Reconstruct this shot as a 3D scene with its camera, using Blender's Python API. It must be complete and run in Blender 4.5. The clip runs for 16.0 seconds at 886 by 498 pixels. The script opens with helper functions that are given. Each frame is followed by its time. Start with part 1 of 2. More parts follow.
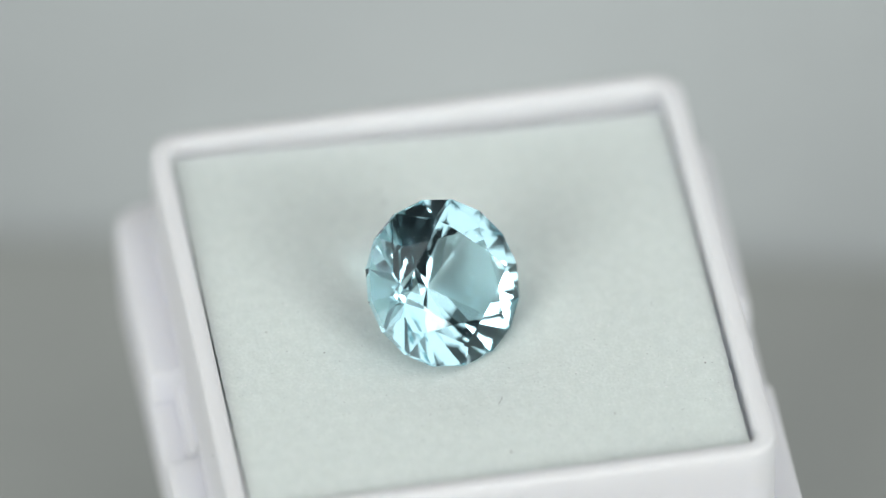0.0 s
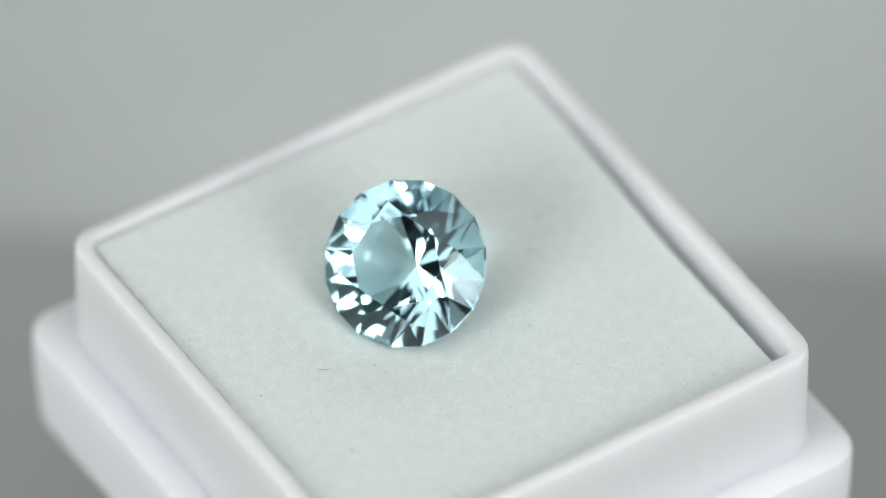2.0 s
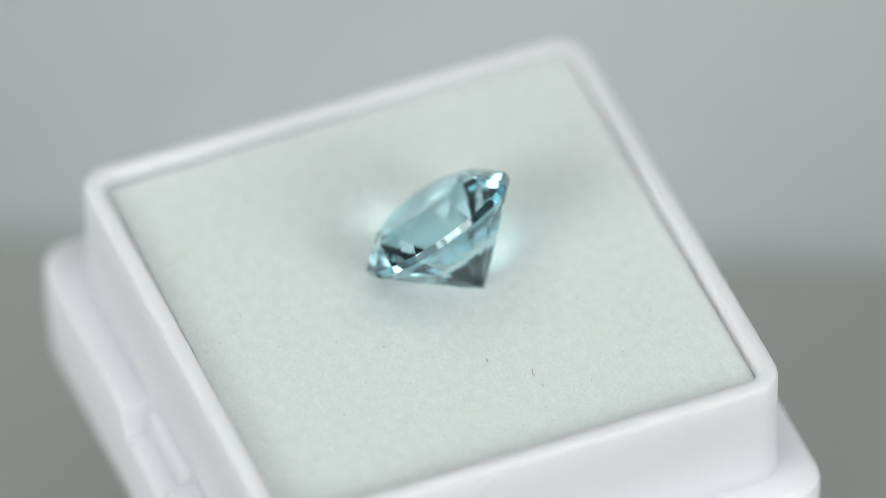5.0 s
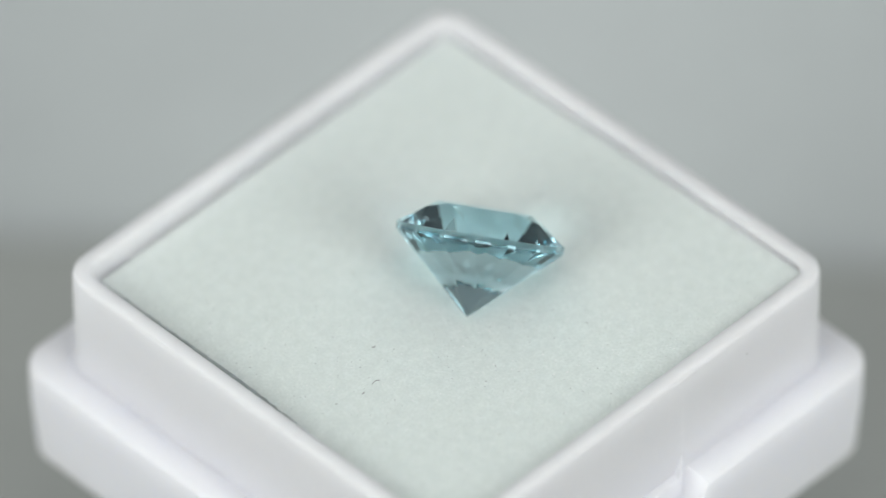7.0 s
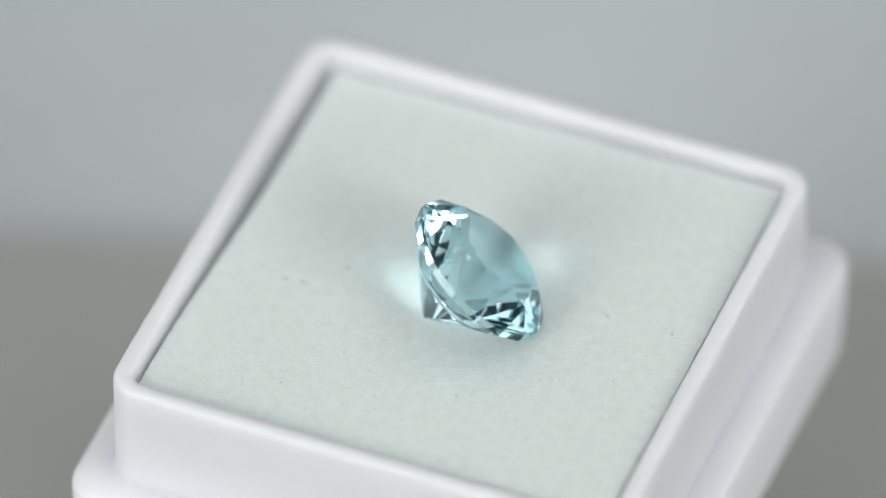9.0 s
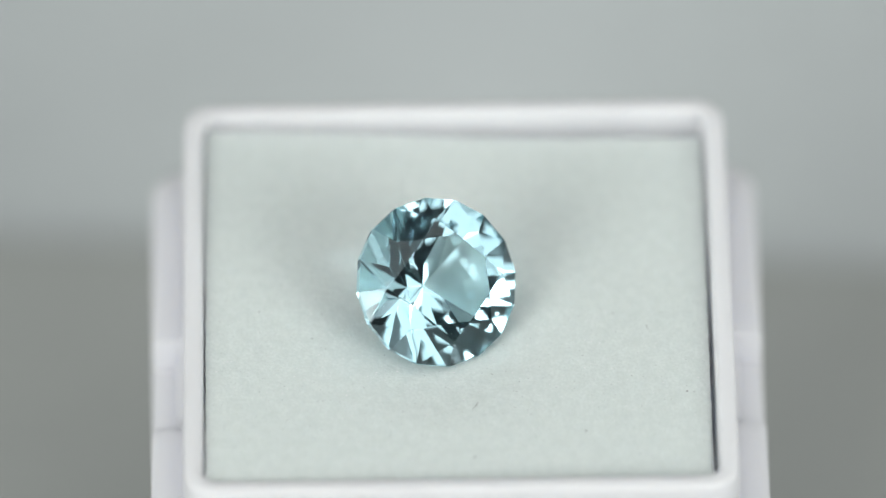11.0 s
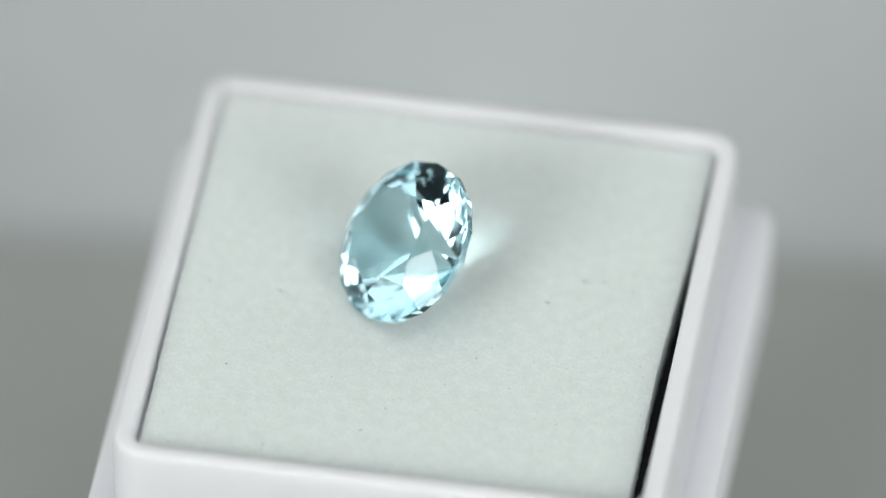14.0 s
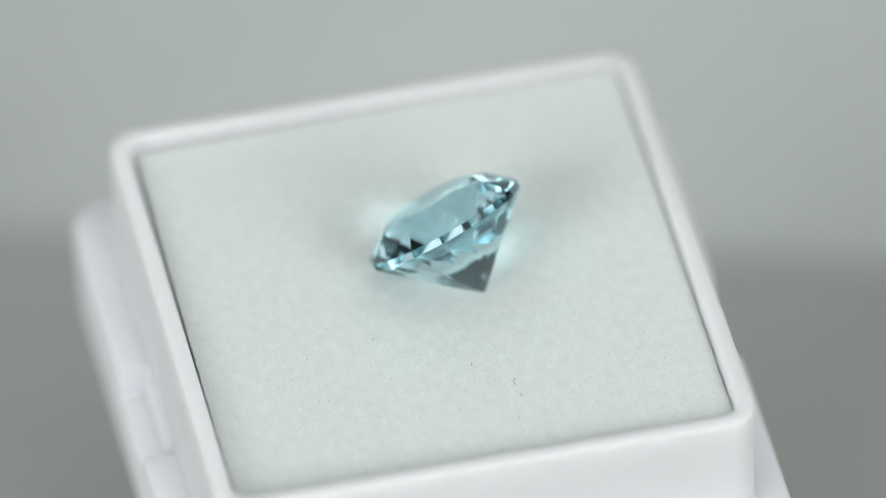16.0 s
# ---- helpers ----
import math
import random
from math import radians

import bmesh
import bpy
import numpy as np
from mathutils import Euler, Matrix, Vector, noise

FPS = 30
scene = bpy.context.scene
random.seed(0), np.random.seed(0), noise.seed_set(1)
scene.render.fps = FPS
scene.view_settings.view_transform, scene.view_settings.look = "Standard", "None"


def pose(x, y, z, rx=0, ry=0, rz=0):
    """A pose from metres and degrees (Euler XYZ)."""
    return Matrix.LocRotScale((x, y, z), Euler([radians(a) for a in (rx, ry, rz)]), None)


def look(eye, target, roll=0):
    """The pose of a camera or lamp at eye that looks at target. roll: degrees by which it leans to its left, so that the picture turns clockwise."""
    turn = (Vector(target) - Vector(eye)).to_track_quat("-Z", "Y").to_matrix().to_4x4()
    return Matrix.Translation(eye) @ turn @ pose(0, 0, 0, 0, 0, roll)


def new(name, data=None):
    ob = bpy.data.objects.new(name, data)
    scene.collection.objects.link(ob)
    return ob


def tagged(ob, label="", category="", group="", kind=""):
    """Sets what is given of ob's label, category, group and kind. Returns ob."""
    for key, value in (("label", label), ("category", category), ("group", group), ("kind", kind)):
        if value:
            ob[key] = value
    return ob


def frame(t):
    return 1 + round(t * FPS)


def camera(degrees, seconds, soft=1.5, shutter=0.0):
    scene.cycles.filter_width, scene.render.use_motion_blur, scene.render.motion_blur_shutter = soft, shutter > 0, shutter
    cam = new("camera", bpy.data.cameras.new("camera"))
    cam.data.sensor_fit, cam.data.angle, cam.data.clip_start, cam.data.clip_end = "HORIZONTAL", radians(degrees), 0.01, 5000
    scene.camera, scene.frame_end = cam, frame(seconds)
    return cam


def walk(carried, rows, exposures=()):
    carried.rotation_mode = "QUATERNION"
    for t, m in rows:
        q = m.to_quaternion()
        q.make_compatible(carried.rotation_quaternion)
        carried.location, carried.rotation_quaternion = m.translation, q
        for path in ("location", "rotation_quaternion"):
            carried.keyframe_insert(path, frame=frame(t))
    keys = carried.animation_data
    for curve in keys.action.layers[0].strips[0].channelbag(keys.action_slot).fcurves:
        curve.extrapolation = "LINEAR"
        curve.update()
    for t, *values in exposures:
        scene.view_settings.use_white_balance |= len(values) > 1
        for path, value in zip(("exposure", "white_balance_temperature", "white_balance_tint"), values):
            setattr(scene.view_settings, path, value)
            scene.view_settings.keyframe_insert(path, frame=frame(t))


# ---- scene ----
MM = 0.001
# ---- camera: still, looking down on the turning box through a long macro lens ----
cam = camera(4.49, 16.0, soft=1.1)
cam.data.dof.use_dof = True
cam.data.dof.focus_distance = 0.5455
cam.data.dof.aperture_fstop = 14.5
CAMERA_POSE = pose(0, -0.38627, 0.39051, 90 - 45.097, 0, 0.013) @ pose(0, 0, 0, 0, 0, -0.279)
walk(cam, [(0.0, CAMERA_POSE), (16.0, CAMERA_POSE)])

# ---- turning of the stand ----
SPEED = 33.545        # degrees a second, clockwise from above
SQUARE_TIME = 2.972   # seconds at which the box stands square to the camera


def turn(t):
    return pose(0, 0, 0, 0, 0, -SPEED * (t - SQUARE_TIME))


# ---- world and lamps ----
world = bpy.data.worlds.new("room_air")
scene.world = world
world.use_nodes = True
world.node_tree.nodes["Background"].inputs[0].default_value = (0.9, 0.95, 1.0, 1)
world.node_tree.nodes["Background"].inputs[1].default_value = 0.02
scene.view_settings.exposure = 0.0
# long light paths inside the cut stone
scene.cycles.max_bounces, scene.cycles.transmission_bounces, scene.cycles.glossy_bounces = 20, 20, 8
scene.cycles.blur_glossy = 0.12
scene.cycles.caustics_refractive, scene.cycles.caustics_reflective = True, True


def softbox(name, eye, target, size, power, tint):
    lamp = bpy.data.lights.new(name, "AREA")
    lamp.shape, lamp.size, lamp.size_y, lamp.energy, lamp.color = "RECTANGLE", size[0], size[1], power, tint
    ob = new(name, lamp)
    ob.matrix_world = look(eye, target)
    return ob


softbox("softbox_lamp_left", (-0.40, -0.45, 0.29), (0, 0, 0), (0.30, 0.30), 2.6, (0.975, 1.0, 0.99))
softbox("softbox_lamp_right", (0.40, -0.45, 0.29), (0, 0, 0), (0.30, 0.30), 2.30, (0.975, 1.0, 0.99))
# added overhead fill, standing in for the broad glow of a lit ceiling
softbox("overhead_fill_lamp", (0.0, -0.16, 0.95), (0, -0.16, 0), (1.6, 1.02), 6.75, (0.975, 1.0, 0.995))

# ---- materials ----


def material(name, base, rough=0.5, ior=1.5, grain=0, grain_mix=0.0, stain=0, stain_mix=0.0, bump=0, bump_height=0.0,
             other=None, subsurface=0.0, depth=0.003, specular=0.5):
    """Principled surface with colour varied at two scales and fine relief; grain, stain and bump are noise scales per metre."""
    m = bpy.data.materials.new(name)
    m.use_nodes = True
    nt = m.node_tree
    b = nt.nodes["Principled BSDF"]
    b.inputs["Roughness"].default_value = rough
    b.inputs["IOR"].default_value = ior
    b.inputs["Specular IOR Level"].default_value = specular
    b.inputs["Base Color"].default_value = (*base, 1)
    if subsurface:
        b.inputs["Subsurface Weight"].default_value = subsurface
        b.inputs["Subsurface Radius"].default_value = (0.97, 1.0, 1.05)
        b.inputs["Subsurface Scale"].default_value = depth
    co = nt.nodes.new("ShaderNodeTexCoord")
    other = other or [c * 0.8 for c in base]
    last = None
    for scale, mix in ((grain, grain_mix), (stain, stain_mix)):
        if not scale:
            continue
        n = nt.nodes.new("ShaderNodeTexNoise")
        n.inputs["Scale"].default_value = scale
        n.inputs["Detail"].default_value = 4
        nt.links.new(co.outputs["Object"], n.inputs["Vector"])
        r = nt.nodes.new("ShaderNodeMapRange")
        r.inputs["From Min"].default_value, r.inputs["From Max"].default_value = 0.35, 0.7
        r.inputs["To Min"].default_value, r.inputs["To Max"].default_value = 0.0, mix
        nt.links.new(n.outputs["Fac"], r.inputs["Value"])
        x = nt.nodes.new("ShaderNodeMix")
        x.data_type = "RGBA"
        if last:
            nt.links.new(last, x.inputs["A"])
        else:
            x.inputs["A"].default_value = (*base, 1)
        x.inputs["B"].default_value = (*other, 1)
        nt.links.new(r.outputs["Result"], x.inputs["Factor"])
        last = x.outputs["Result"]
    if last:
        nt.links.new(last, b.inputs["Base Color"])
    if bump:
        n = nt.nodes.new("ShaderNodeTexNoise")
        n.inputs["Scale"].default_value = bump
        n.inputs["Detail"].default_value = 5
        nt.links.new(co.outputs["Object"], n.inputs["Vector"])
        u = nt.nodes.new("ShaderNodeBump")
        u.inputs["Strength"].default_value = 1.0
        u.inputs["Distance"].default_value = bump_height
        nt.links.new(n.outputs["Fac"], u.inputs["Height"])
        nt.links.new(u.outputs["Normal"], b.inputs["Normal"])
    return m


def gem_material():
    """Clear aqua crystal, tinted a little on each passage and on each inner reflection."""
    m = bpy.data.materials.new("aqua_crystal")
    m.use_nodes = True
    nt = m.node_tree
    nt.nodes.remove(nt.nodes["Principled BSDF"])
    g = nt.nodes.new("ShaderNodeBsdfGlass")
    g.inputs["Color"].default_value = (0.868, 0.974, 1.0, 1)
    g.inputs["Roughness"].default_value = 0.0
    g.inputs["IOR"].default_value = 1.60
    nt.links.new(g.outputs["BSDF"], nt.nodes["Material Output"].inputs["Surface"])
    return m


PLASTIC = material("white_plastic", (0.755, 0.755, 0.79), 0.7, 1.4, grain=900, grain_mix=0.12, stain=180, stain_mix=0.15,
                   other=(0.725, 0.725, 0.758), bump=2500, bump_height=0.000008, subsurface=1.0, specular=0.3)
FELT = material("pale_felt", (0.715, 0.77, 0.745), 0.95, 1.4, grain=6000, grain_mix=0.6, stain=1600, stain_mix=0.55,
                other=(0.60, 0.655, 0.63), bump=5000, bump_height=0.00004, subsurface=0.65, depth=0.0015)
BLACK = material("black_foam", (0.012, 0.012, 0.016), 0.9, 1.4, grain=6000, grain_mix=0.5, other=(0.03, 0.03, 0.035),
                 bump=5000, bump_height=0.00005)
DUST = material("pale_dust", (0.82, 0.82, 0.82), 0.9, grain=3000, grain_mix=0.4)
GREY_NAP = material("grey_nap", (0.40, 0.42, 0.415), 0.9, grain=3000, grain_mix=0.5)
LINT = material("dark_lint", (0.16, 0.15, 0.145), 0.8, grain=3000, grain_mix=0.5)
PLINTH = material("grey_card", (0.375, 0.392, 0.373), 0.8, grain=700, grain_mix=0.3, stain=60, stain_mix=0.4)
DESK = material("light_grey_card", (0.535, 0.572, 0.572), 0.8, grain=500, grain_mix=0.3, stain=40, stain_mix=0.5)
WALL = material("grey_paint", (0.09, 0.092, 0.095), 0.8, grain=60, grain_mix=0.3, stain=3, stain_mix=0.3)
PALE = material("pale_grey_paint", (0.42, 0.42, 0.42), 0.8, grain=60, grain_mix=0.3, stain=3, stain_mix=0.3)
DARK = material("dark_paint", (0.022, 0.023, 0.025), 0.85, grain=60, grain_mix=0.3, stain=3, stain_mix=0.3)
GEM = gem_material()

# ---- mesh helpers ----


def mesh_of(name, bm, mat, smooth=False):
    bmesh.ops.recalc_face_normals(bm, faces=bm.faces)
    me = bpy.data.meshes.new(name)
    bm.to_mesh(me)
    bm.free()
    me.materials.append(mat)
    for p in me.polygons:
        p.use_smooth = smooth
    return me


def part(name, bm, mat, parent=None, label="", smooth=False):
    ob = new(name, mesh_of(name, bm, mat, smooth))
    ob.parent = parent
    if label:
        tagged(ob, label)
    return ob


def slab(x0, x1, y0, y1, z0, z1, bevel=0.0):
    bm = bmesh.new()
    bmesh.ops.create_cube(bm, size=1.0)
    for v in bm.verts:
        v.co = ((x0 + x1) / 2 + v.co.x * (x1 - x0), (y0 + y1) / 2 + v.co.y * (y1 - y0), (z0 + z1) / 2 + v.co.z * (z1 - z0))
    if bevel:
        bmesh.ops.bevel(bm, geom=list(bm.edges), offset=bevel, segments=3, affect="EDGES", profile=0.5)
    return bm


# ---- the setting: a grey card sheet on a desk in an unseen closed studio room ----
TOP = -0.032
tagged(part("floor", slab(-0.9, 0.9, -0.8, 0.9, -0.90, -0.80), WALL), "dark grey painted studio floor", "floor", kind="structure")
tagged(part("ceiling", slab(-0.9, 0.9, -0.8, 0.9, 1.15, 1.25), WALL), "dark grey painted studio ceiling", "ceiling", kind="structure")
tagged(part("wall_west", slab(-1.0, -0.9, -0.8, 0.9, -0.9, 1.25), WALL), "dark grey painted studio wall", "wall", kind="structure")
tagged(part("wall_east", slab(0.9, 1.0, -0.8, 0.9, -0.9, 1.25), WALL), "dark grey painted studio wall", "wall", kind="structure")
# unseen walls, added pale behind and dark in front to shape the stone's reflections
tagged(part("wall_north", slab(-1.0, 1.0, 0.9, 1.0, -0.9, 1.25), PALE), "unseen pale grey reflector wall", "wall", kind="structure")
tagged(part("wall_south", slab(-1.0, 1.0, -0.9, -0.8, -0.9, 1.25), DARK), "unseen dark wall mirrored in the stone", "wall", kind="structure")
desk = tagged(new("desk"), "light grey desk carrying a dark grey card sheet", "desk")
part("desktop", slab(-0.6, 0.6, -0.25, 0.7, -0.065, TOP - 0.0016, 0.004), DESK, desk)
for lx in (-0.55, 0.55):
    for ly in (-0.2, 0.65):
        part("leg", slab(lx - 0.025, lx + 0.025, ly - 0.025, ly + 0.025, -0.80, -0.065, 0.002), DESK, desk)
card = part("card_sheet", slab(-0.15, 0.15, -0.20, 0.0, -0.0015, 0.0, 0.0004), PLINTH)
card.matrix_world = pose(0, 0.0348, TOP, 0, 0, -2.9)
tagged(card, "matt dark grey card sheet on a light grey desk", "card")


def stand():
    """Low round post that carries the box."""
    bm = bmesh.new()
    rings = [(0.0085, TOP + 0.0002), (0.0090, TOP + 0.0006), (0.0090, -0.0125), (0.0086, -0.0118)]
    loops = []
    for r, z in rings:
        loops.append([bm.verts.new((r * math.cos(k * math.tau / 48), r * math.sin(k * math.tau / 48), z)) for k in range(48)])
    for a, b in zip(loops, loops[1:]):
        for k in range(48):
            bm.faces.new((a[k], a[(k + 1) % 48], b[(k + 1) % 48], b[k]))
    bm.faces.new(loops[0][::-1])
    bm.faces.new(loops[-1])
    return tagged(part("turntable_post", bm, PLINTH), "small grey round turntable post under the box", "turntable")


post = stand()

# ---- the gem box ----
OFF = (-0.69 * MM, -0.61 * MM)   # the box stands a little off the axis
NOTCH = 2.3                      # half width of the recess in two sides of the ledge


def rounded(half, radius, notch_drop, fine=False, lip=0.0):
    """Points round a rounded square, in millimetres, with columns at the ends of the recess; gives x, y, drop."""
    out = []
    ticks = [-9.5, -7, -NOTCH - 0.7, -NOTCH - 0.35, -NOTCH, 0, NOTCH, NOTCH + 0.35, NOTCH + 0.7, 7, 9.5]
    if fine:
        ticks = sorted(set([-10.5 + 0.25 * k for k in range(85)] + ticks))
    for s in range(4):
        a = s * math.pi / 2
        n, q = (math.cos(a), math.sin(a)), (-math.sin(a), math.cos(a))
        for k in ticks:
            f = max(0.0, min(1.0, (NOTCH + 0.7 - abs(k)) / 0.7)) if s in (1, 3) else 0.0
            f = f * f * (3 - 2 * f)
            h = half + lip * f
            out.append((n[0] * h + q[0] * k, n[1] * h + q[1] * k, notch_drop * f))
        c = half - radius
        for k in range(11):
            b = a + math.pi / 2 * k / 10
            cx, cy = c * (n[0] + q[0]), c * (n[1] + q[1])
            out.append((cx + radius * math.cos(b), cy + radius * math.sin(b), 0.0))
    return out


def loft(rings, wear=0.0):
    """rings: half, radius, z, recess depth, and how far a lip stands out in the recess, in millimetres; wear: unevenness of the last edges."""
    bm = bmesh.new()
    loops = []
    for half, radius, z, drop, *lip in rings:
        loop = []
        for x, y, d in rounded(half, radius, drop, wear > 0, *lip):
            w = wear * (noise.noise((x * 1.3, y * 1.3, 5.0)) + 0.6 * noise.noise((x * 5, y * 5, 9.0))) if z > 0.3 else 0.0
            loop.append(bm.verts.new((x * (1 + w / 13) * MM + OFF[0], y * (1 + w / 13) * MM + OFF[1], (z - d + w * 0.5) * MM)))
        loops.append(loop)
    for a, b in zip(loops, loops[1:]):
        for k in range(len(a)):
            j = (k + 1) % len(a)
            bm.faces.new((a[k], a[j], b[j], b[k]))
    bm.faces.new(loops[0][::-1])
    bm.faces.new(loops[-1])
    return bm


def by_angle(ob, degrees=35):
    """Smooth shading with sharp edges past the angle."""
    me = ob.data
    bm = bmesh.new()
    bm.from_mesh(me)
    for e in bm.edges:
        e.smooth = not (len(e.link_faces) == 2 and e.calc_face_angle(0) > radians(degrees))
    bm.to_mesh(me)
    bm.free()
    for p in me.polygons:
        p.use_smooth = True
    return ob


gem_box = tagged(new("gem_box"), "open white plastic gem box with stepped base, turning on a post", "box")
D, L = 1.4, 0.4   # millimetres: depth of the recess, reach of its inner lip
by_angle(part("body", loft([
    (14.1, 1.5, -11.75, 0), (14.55, 1.65, -11.7, 0), (14.78, 1.7, -11.42, 0), (14.97, 1.75, -8.2, 0), (15.0, 1.75, -6.0, D), (14.96, 1.72, -5.74, D),
    (14.82, 1.65, -5.60, D), (14.6, 1.6, -5.55, D), (13.65, 1.6, -5.55, D, L), (13.46, 1.55, -5.50, D, L), (13.36, 1.5, -5.36, D, L), (13.32, 1.5, -5.1, D, L),
    (13.31, 1.5, -4.6, D, L), (13.31, 1.5, -4.45, D, L * 0.8), (13.31, 1.5, -4.3, D, 0),
    (13.30, 1.5, 0.30, 0), (13.28, 1.48, 0.53, 0), (13.21, 1.4, 0.63, 0), (13.10, 1.3, 0.67, 0), (12.86, 1.15, 0.675, 0),
    (12.62, 0.95, 0.67, 0), (12.50, 0.85, 0.63, 0), (12.42, 0.8, 0.53, 0), (12.37, 0.75, 0.3, 0), (12.33, 0.75, -0.2, 0), (12.25, 0.75, -1.3, 0),
    (12.23, 0.75, -3.2, 0), (12.0, 0.7, -3.25, 0)], 0.03), PLASTIC, gem_box))

# ---- the reversible foam insert ----
insert = tagged(new("foam_insert"), "pale felt-topped foam insert with black underside in the box", "insert")
part("black_layer", loft([(12.18, 0.7, -2.8, 0), (12.18, 0.7, -2.35, 0), (12.1, 0.7, -2.32, 0)]), BLACK, insert, "black foam underside layer")


def dent(x, y):
    """Depth of the hollow that the stone's low edge has pressed into the felt, in millimetres."""
    a = radians(-149.7)
    dx, dy = x - 1.06, y - 2.43
    along, across = dx * math.cos(a) + dy * math.sin(a), -dx * math.sin(a) + dy * math.cos(a)
    d = math.hypot((along - 2.75) / 8.0, across / 7.0)
    f = max(0.0, min(1.0, (1 - d) / 0.8))
    return 0.38 * f * f * (3 - 2 * f)


def short(y):
    """How much the felt is cut short along its sloping side, in millimetres."""
    f = max(0.0, min(1.0, (9.0 - y) / 13.0))
    return 0.45 * f * f * (3 - 2 * f)


def felt_layer():
    """Felt sheet, cut a little short on one side, with a ragged edge and a soft, slightly uneven top."""
    x0, x1, y0, y1 = -12.22, 12.10, -12.24, 12.25
    n = 160
    bm = bmesh.new()
    rows = []
    for j in range(n + 1):
        row = []
        for i in range(n + 1):
            x, y = x0 + (x1 - x0) * i / n, y0 + (y1 - y0) * j / n
            rag = 0.05 * noise.noise((x * 3, y * 3, 3.1)) + random.uniform(-0.018, 0.018)
            edge = min(i, n - i, j, n - j)
            z = -dent(x, y) + 0.012 * noise.noise((x * 0.9, y * 0.9, 7.7)) - (0.05, 0.015, 0.0)[min(edge, 2)]
            lap = (i / n) ** 6 * short(y) + (1 - i / n) ** 6 * 0.13 * max(0.0, min(1.0, (2 - y) / 12))
            x += lap if i < n / 2 else -lap
            y += (1 - j / n) ** 6 * (0.09 + 0.10 * max(0.0, min(1.0, (4 - x) / 16)))
            if i in (0, n):
                x += rag
            if j in (0, n):
                y += rag
            row.append(bm.verts.new((x * MM + OFF[0], y * MM + OFF[1], z * MM)))
        rows.append(row)
    for j in range(n):
        for i in range(n):
            bm.faces.new((rows[j][i], rows[j][i + 1], rows[j + 1][i + 1], rows[j + 1][i]))
    rim = rows[0][:-1] + [row[-1] for row in rows[:-1]] + rows[-1][:0:-1] + [row[0] for row in rows[:0:-1]]
    under = [bm.verts.new((OFF[0] + (v.co.x - OFF[0]) * 0.993, OFF[1] + (v.co.y - OFF[1]) * 0.993, -2.3 * MM)) for v in rim]
    for k in range(len(rim)):
        m = (k + 1) % len(rim)
        bm.faces.new((rim[m], rim[k], under[k], under[m]))
    bm.faces.new(under)
    return bm


by_angle(part("felt_layer", felt_layer(), FELT, insert, "pale grey-green felt top sheet"))


def fibre(length, radius, seed):
    """A short bent thread lying flat."""
    rng = random.Random(seed)
    bm = bmesh.new()
    bend, lift, n, loops = rng.uniform(-1.6, 1.6), rng.uniform(0.0, 0.06), 8, []
    x = y = 0.0
    for k in range(n + 1):
        a = bend * (k / n - 0.5)
        c = Vector((x, y, radius * 0.7 + lift * math.sin(math.pi * k / n) * length)) * MM
        side = Vector((-math.sin(a), math.cos(a), 0))
        thick = radius * MM * (0.5 if k in (0, n) else 1.0)
        loops.append([bm.verts.new(c + (side * math.cos(b) + Vector((0, 0, 1)) * math.sin(b)) * thick) for b in (j * math.tau / 6 for j in range(6))])
        x, y = x + math.cos(a) * length / n, y + math.sin(a) * length / n
    for a, b in zip(loops, loops[1:]):
        for j in range(6):
            bm.faces.new((a[j], a[(j + 1) % 6], b[(j + 1) % 6], b[j]))
    bm.faces.new(loops[0][::-1])
    bm.faces.new(loops[-1])
    return bm


def speck(radius, seed):
    """A small uneven crumb."""
    rng = random.Random(seed)
    bm = bmesh.new()
    bmesh.ops.create_icosphere(bm, subdivisions=1, radius=radius * MM)
    for v in bm.verts:
        v.co = Vector((v.co.x * rng.uniform(0.7, 1.4), v.co.y * rng.uniform(0.6, 1.2), v.co.z * 0.6 + radius * 0.4 * MM))
    return bm


# threads: place on the felt, length, radius, heading
for k, (x, y, length, radius, heading) in enumerate(((5.82, 0.72, 0.24, 0.02, 177), (7.57, 2.50, 0.50, 0.014, 167), (8.36, 2.60, 0.20, 0.016, 195),
                                                   (-6.90, -0.85, 0.55, 0.012, 147), (-1.9, -9.2, 0.3, 0.012, 10))):
    ob = part("lint_thread", fibre(length, radius, k), LINT, insert, "dark bent lint thread")
    ob.matrix_local = pose(x * MM + OFF[0], y * MM + OFF[1], 0, 0, 0, heading)
for k, (x, y, radius) in enumerate(((-6.2, -10.95, 0.07), (-8.9, -6.0, 0.06), (-2.53, 7.1, 0.05), (-10.66, -0.64, 0.07), (9.68, 2.18, 0.05), (3.64, 6.34, 0.04),
                                    (5.71, 9.3, 0.045), (2.95, -3.5, 0.055), (3.47, -6.9, 0.04), (-11.8, 4.02, 0.04), (-0.7, 9.64, 0.045), (9.18, -11.25, 0.04),
                                    (8.9, 4.9, 0.035), (6.4, -6.5, 0.03), (-8.2, 3.3, 0.035), (10.3, -3.1, 0.035), (-5.1, -8.3, 0.03))):
    ob = part("lint_speck", speck(radius * 0.75, k + 40), LINT, insert, "dark lint speck")
    ob.matrix_local = pose(x * MM + OFF[0], y * MM + OFF[1], 0, 0, 0, k * 37)


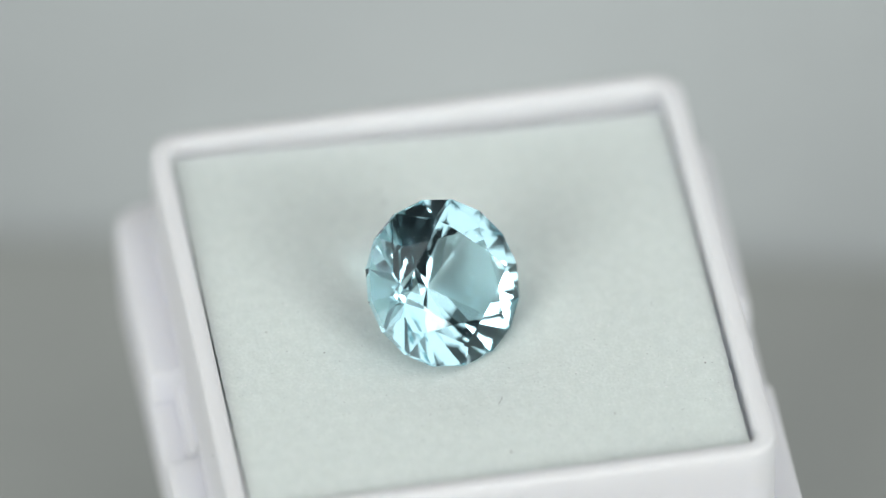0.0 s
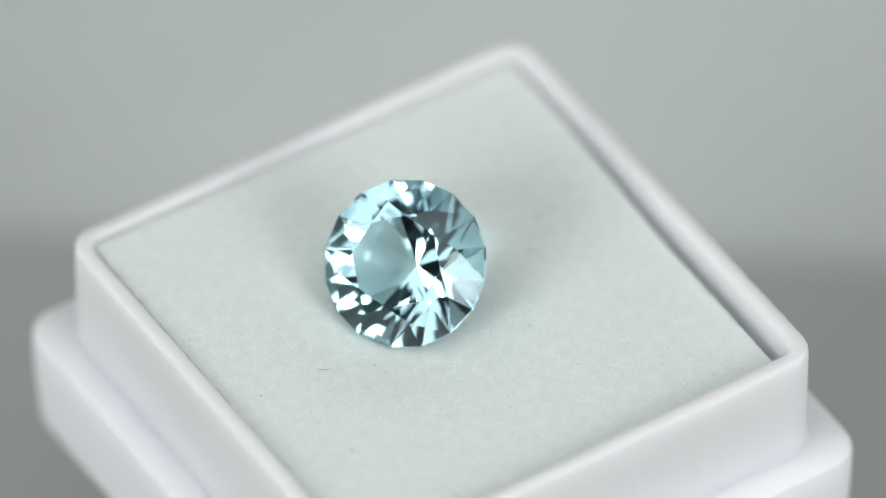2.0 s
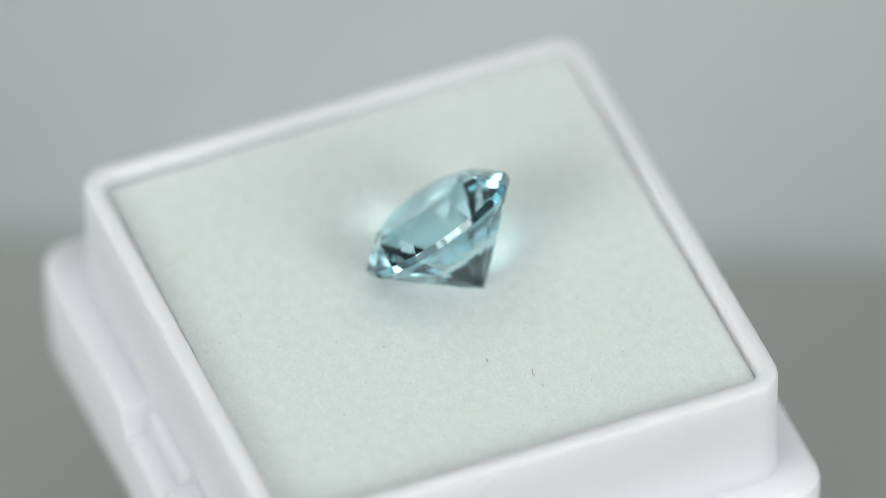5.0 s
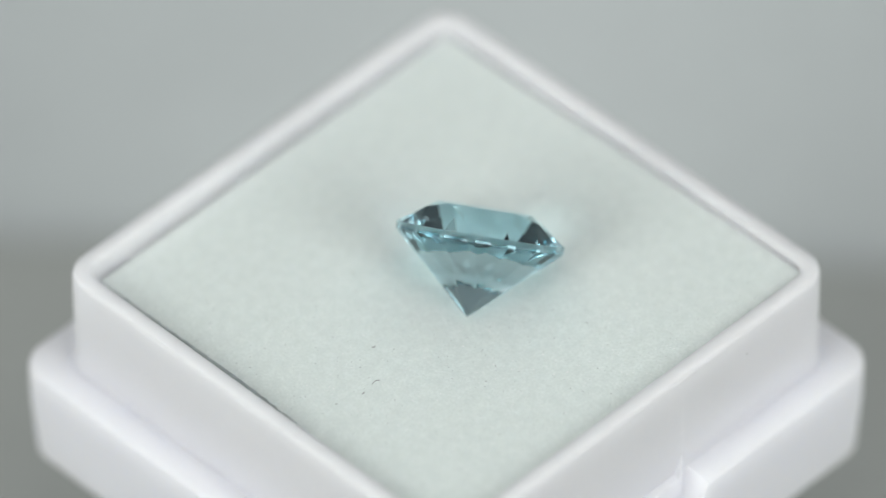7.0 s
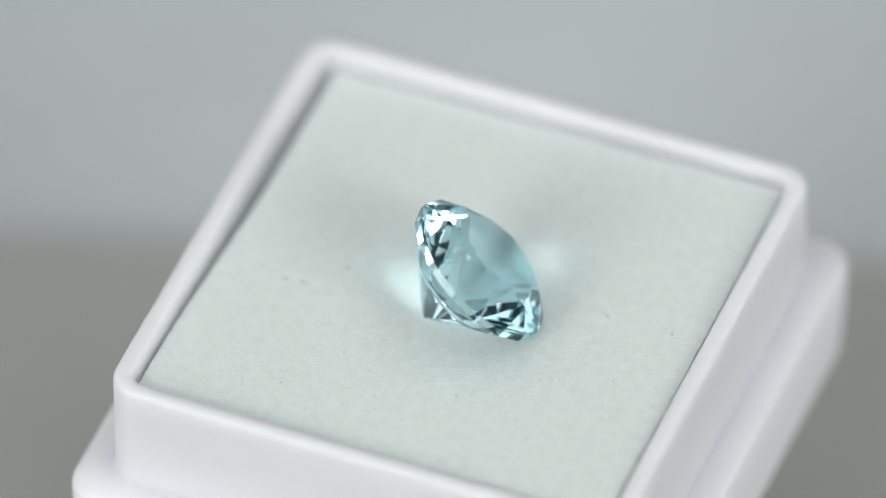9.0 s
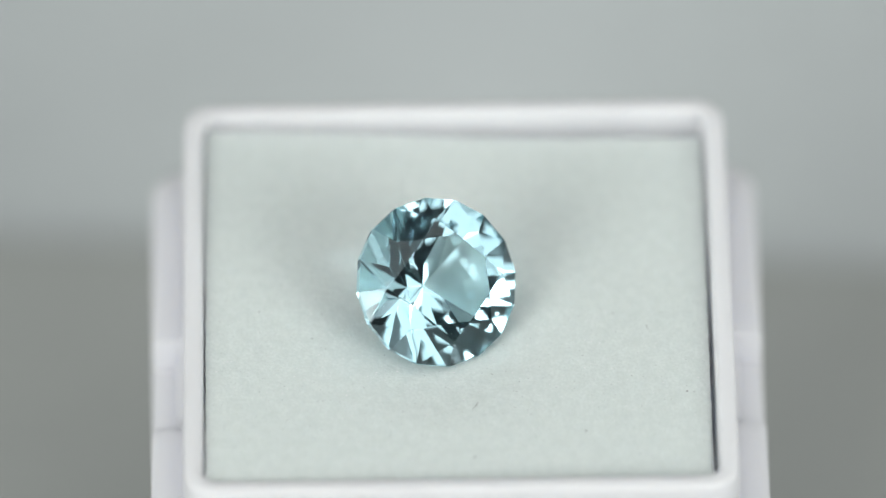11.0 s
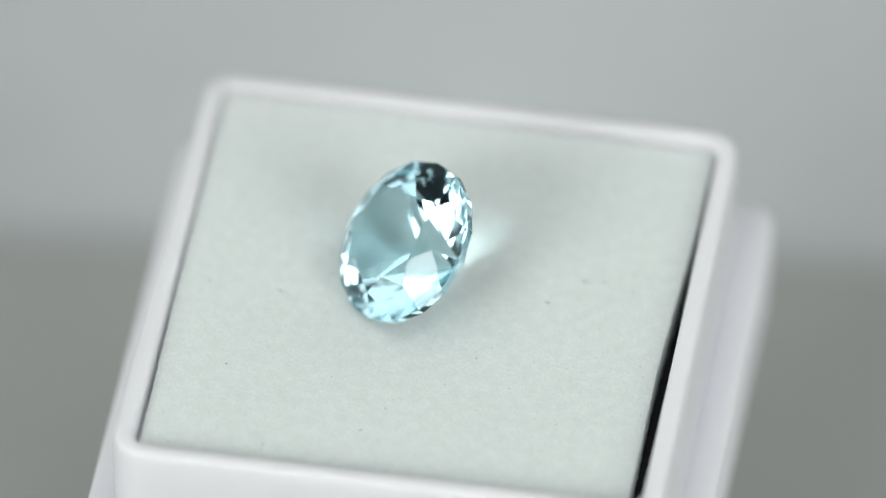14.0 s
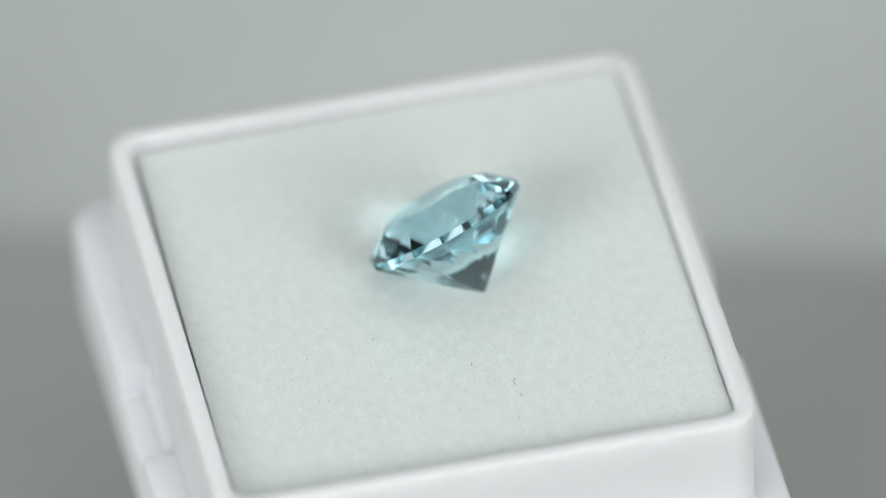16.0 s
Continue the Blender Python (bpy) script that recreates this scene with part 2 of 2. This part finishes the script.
def nap(count, low, high, seed):
    """Tiny loose grains all over the felt, as one mesh."""
    rng = random.Random(seed)
    verts, faces = [], []
    for k in range(count):
        x, y, size, flat = rng.uniform(-11.9, 11.5), rng.uniform(-11.9, 11.9), rng.uniform(low, high), rng.uniform(0.4, 1.6)
        a = rng.uniform(0, math.pi)
        n = len(verts)
        for dx, dy, dz in ((flat, 0, 0), (-flat, 0, 0), (0, 0.7, 0), (0, -0.7, 0), (0, 0, 0.5), (0, 0, -0.5)):
            verts.append(((x + size * (dx * math.cos(a) - dy * math.sin(a))) * MM + OFF[0], (y + size * (dx * math.sin(a) + dy * math.cos(a))) * MM + OFF[1],
                          (size * (dz + 0.25) - dent(x, y)) * MM))
        for i, j in ((0, 2), (2, 1), (1, 3), (3, 0)):
            faces += [(n + i, n + j, n + 4), (n + j, n + i, n + 5)]
    me = bpy.data.meshes.new("nap")
    me.from_pydata(verts, [], faces)
    bm = bmesh.new()
    bm.from_mesh(me)
    return bm


tagged(part("dark_nap", nap(800, 0.016, 0.042, 21), GREY_NAP, insert, "fine grey felt grains"), kind="stuff")
tagged(part("pale_nap", nap(1300, 0.016, 0.044, 22), DUST, insert, "fine white felt grains"), kind="stuff")

# lint and marks on the outer sides of the box
for x, y, z, length, spin in ((4.83, -13.31, -0.7, 0.6, 60), (-13.31, -7.1, -1.7, 0.4, 50)):
    ob = part("lint_thread", fibre(length, 0.006, int(length * 50)), GREY_NAP, gem_box, "thin grey lint thread")
    ob.matrix_local = pose(x * MM + OFF[0], y * MM + OFF[1], z * MM, 0, 0, 0 if x > 0 else -90) @ pose(0, 0, 0, 90, 0, 0) @ pose(0, 0, 0, 0, 0, spin)
for x, y, z, size, out in ((-7.3, 13.3, -1.0, 0.07, -90), (-1.46, -13.3, -0.4, 0.05, 90), (-1.7, -14.98, -6.8, 0.1, 90), (-3.6, -13.3, -3.0, 0.04, 90)):
    ob = part("mark", speck(size * 0.7, int(size * 900)), GREY_NAP, gem_box, "small grey mark")
    ob.matrix_local = pose(x * MM + OFF[0], y * MM + OFF[1], z * MM, out, 0, 0)

# ---- the gemstone ----
RADIUS = 4.115 * MM
GIRDLE = 0.088        # in girdle radii, as are the next ones
TABLE = 0.555
CROWN, PAVILION = 34.6, 42.2   # degrees
TILT = 44.4                    # degrees, with the low edge in a dent of the felt


def brilliant():
    """Round brilliant cut by planes from a block: table, stars, mains, halves, girdle. The culet lies at the origin."""
    bm = bmesh.new()
    bmesh.ops.create_cube(bm, size=4.0)
    c, p = math.tan(radians(CROWN)), math.tan(radians(PAVILION))
    top = GIRDLE / 2 + (1 - TABLE) * c
    c22, c11 = math.cos(math.pi / 8), math.cos(math.pi / 16)
    meet, low = 0.735, 0.24
    upper = (1 - meet * c22) * c / (c11 * (1 - meet))
    lower = (1 - low * c22) * p / (c11 * (1 - low))
    star = (top - GIRDLE / 2 - (1 - meet * c22) * c) / (meet - TABLE * c22)
    cuts = [((0, 0, top), (0, 0, 1))]
    for k in range(16):
        a = (k + 0.5) * math.pi / 8
        d = Vector((math.cos(a), math.sin(a), 0))
        cuts.append((d * c11, d))
        cuts.append((d * c11 + Vector((0, 0, GIRDLE / 2)), d * upper + Vector((0, 0, 1))))
        cuts.append((d * c11 - Vector((0, 0, GIRDLE / 2)), d * lower - Vector((0, 0, 1))))
    for k in range(8):
        d = Vector((math.cos(k * math.pi / 4), math.sin(k * math.pi / 4), 0))
        cuts.append((d + Vector((0, 0, GIRDLE / 2)), d * c + Vector((0, 0, 1))))
        cuts.append((d - Vector((0, 0, GIRDLE / 2)), d * p - Vector((0, 0, 1))))
        e = Vector((math.cos((k + 0.5) * math.pi / 4), math.sin((k + 0.5) * math.pi / 4), 0))
        cuts.append((e * TABLE * c22 + Vector((0, 0, top)), e * star + Vector((0, 0, 1))))
    for co, no in cuts:
        r = bmesh.ops.bisect_plane(bm, geom=bm.verts[:] + bm.edges[:] + bm.faces[:], dist=1e-5, plane_co=co, plane_no=no, clear_outer=True)
        rim = [e for e in r["geom_cut"] if isinstance(e, bmesh.types.BMEdge)]
        if len(rim) > 2:
            bmesh.ops.contextual_create(bm, geom=rim)
    bmesh.ops.remove_doubles(bm, verts=bm.verts, dist=1e-4)
    low_z = min(v.co.z for v in bm.verts)
    for v in bm.verts:
        v.co = (v.co - Vector((0, 0, low_z))) * RADIUS
    return bm


gemstone = part("gemstone", brilliant(), GEM)
tagged(gemstone, "pale aqua-blue round brilliant-cut gemstone lying tilted on felt", "gemstone")


def dust():
    """Scattered dust grains on the crown and table."""
    rng = random.Random(5)
    faces = [p for p in gemstone.data.polygons if p.normal.z > 0.3]
    vs = gemstone.data.vertices
    bm = bmesh.new()
    for k in range(90):
        f = rng.choices(faces, [p.area for p in faces])[0]
        a, b, c = [vs[i].co for i in rng.sample(list(f.vertices), 3)]
        u, v = sorted((rng.random(), rng.random()))
        at = a * u + b * (v - u) + c * (1 - v) + f.normal * 0.002 * MM
        bmesh.ops.create_icosphere(bm, subdivisions=1, radius=rng.uniform(0.006, 0.017) * MM, matrix=Matrix.Translation(at))
    return bm


tagged(part("dust", dust(), DUST, gemstone, "fine pale dust grains"), kind="stuff")
LEAN_TO = -148.6   # direction in which the table leans, on the box
SPIN = 7.0         # turn of the stone about its own axis
GEM_PLACE = pose(1.055 * MM + OFF[0], 2.485 * MM + OFF[1], -0.165 * MM, 0, 0, LEAN_TO) @ pose(0, 0, 0, 0, TILT, 0) @ pose(0, 0, 0, 0, 0, SPIN)

# the insert has sunk a little towards one corner of the box
INSERT_PLACE = pose(1.0 * MM, 2.4 * MM, 0, 0.95, 0.95, 0) @ pose(-1.0 * MM, -2.4 * MM, 0)

# ---- motion of the turning things ----


def motions():
    times = [k * 0.25 for k in range(65)]
    walk(gem_box, [(t, turn(t)) for t in times])
    walk(insert, [(t, turn(t) @ INSERT_PLACE) for t in times])
    walk(gemstone, [(t, turn(t) @ GEM_PLACE) for t in times])
    walk(post, [(t, turn(t)) for t in times])


motions()
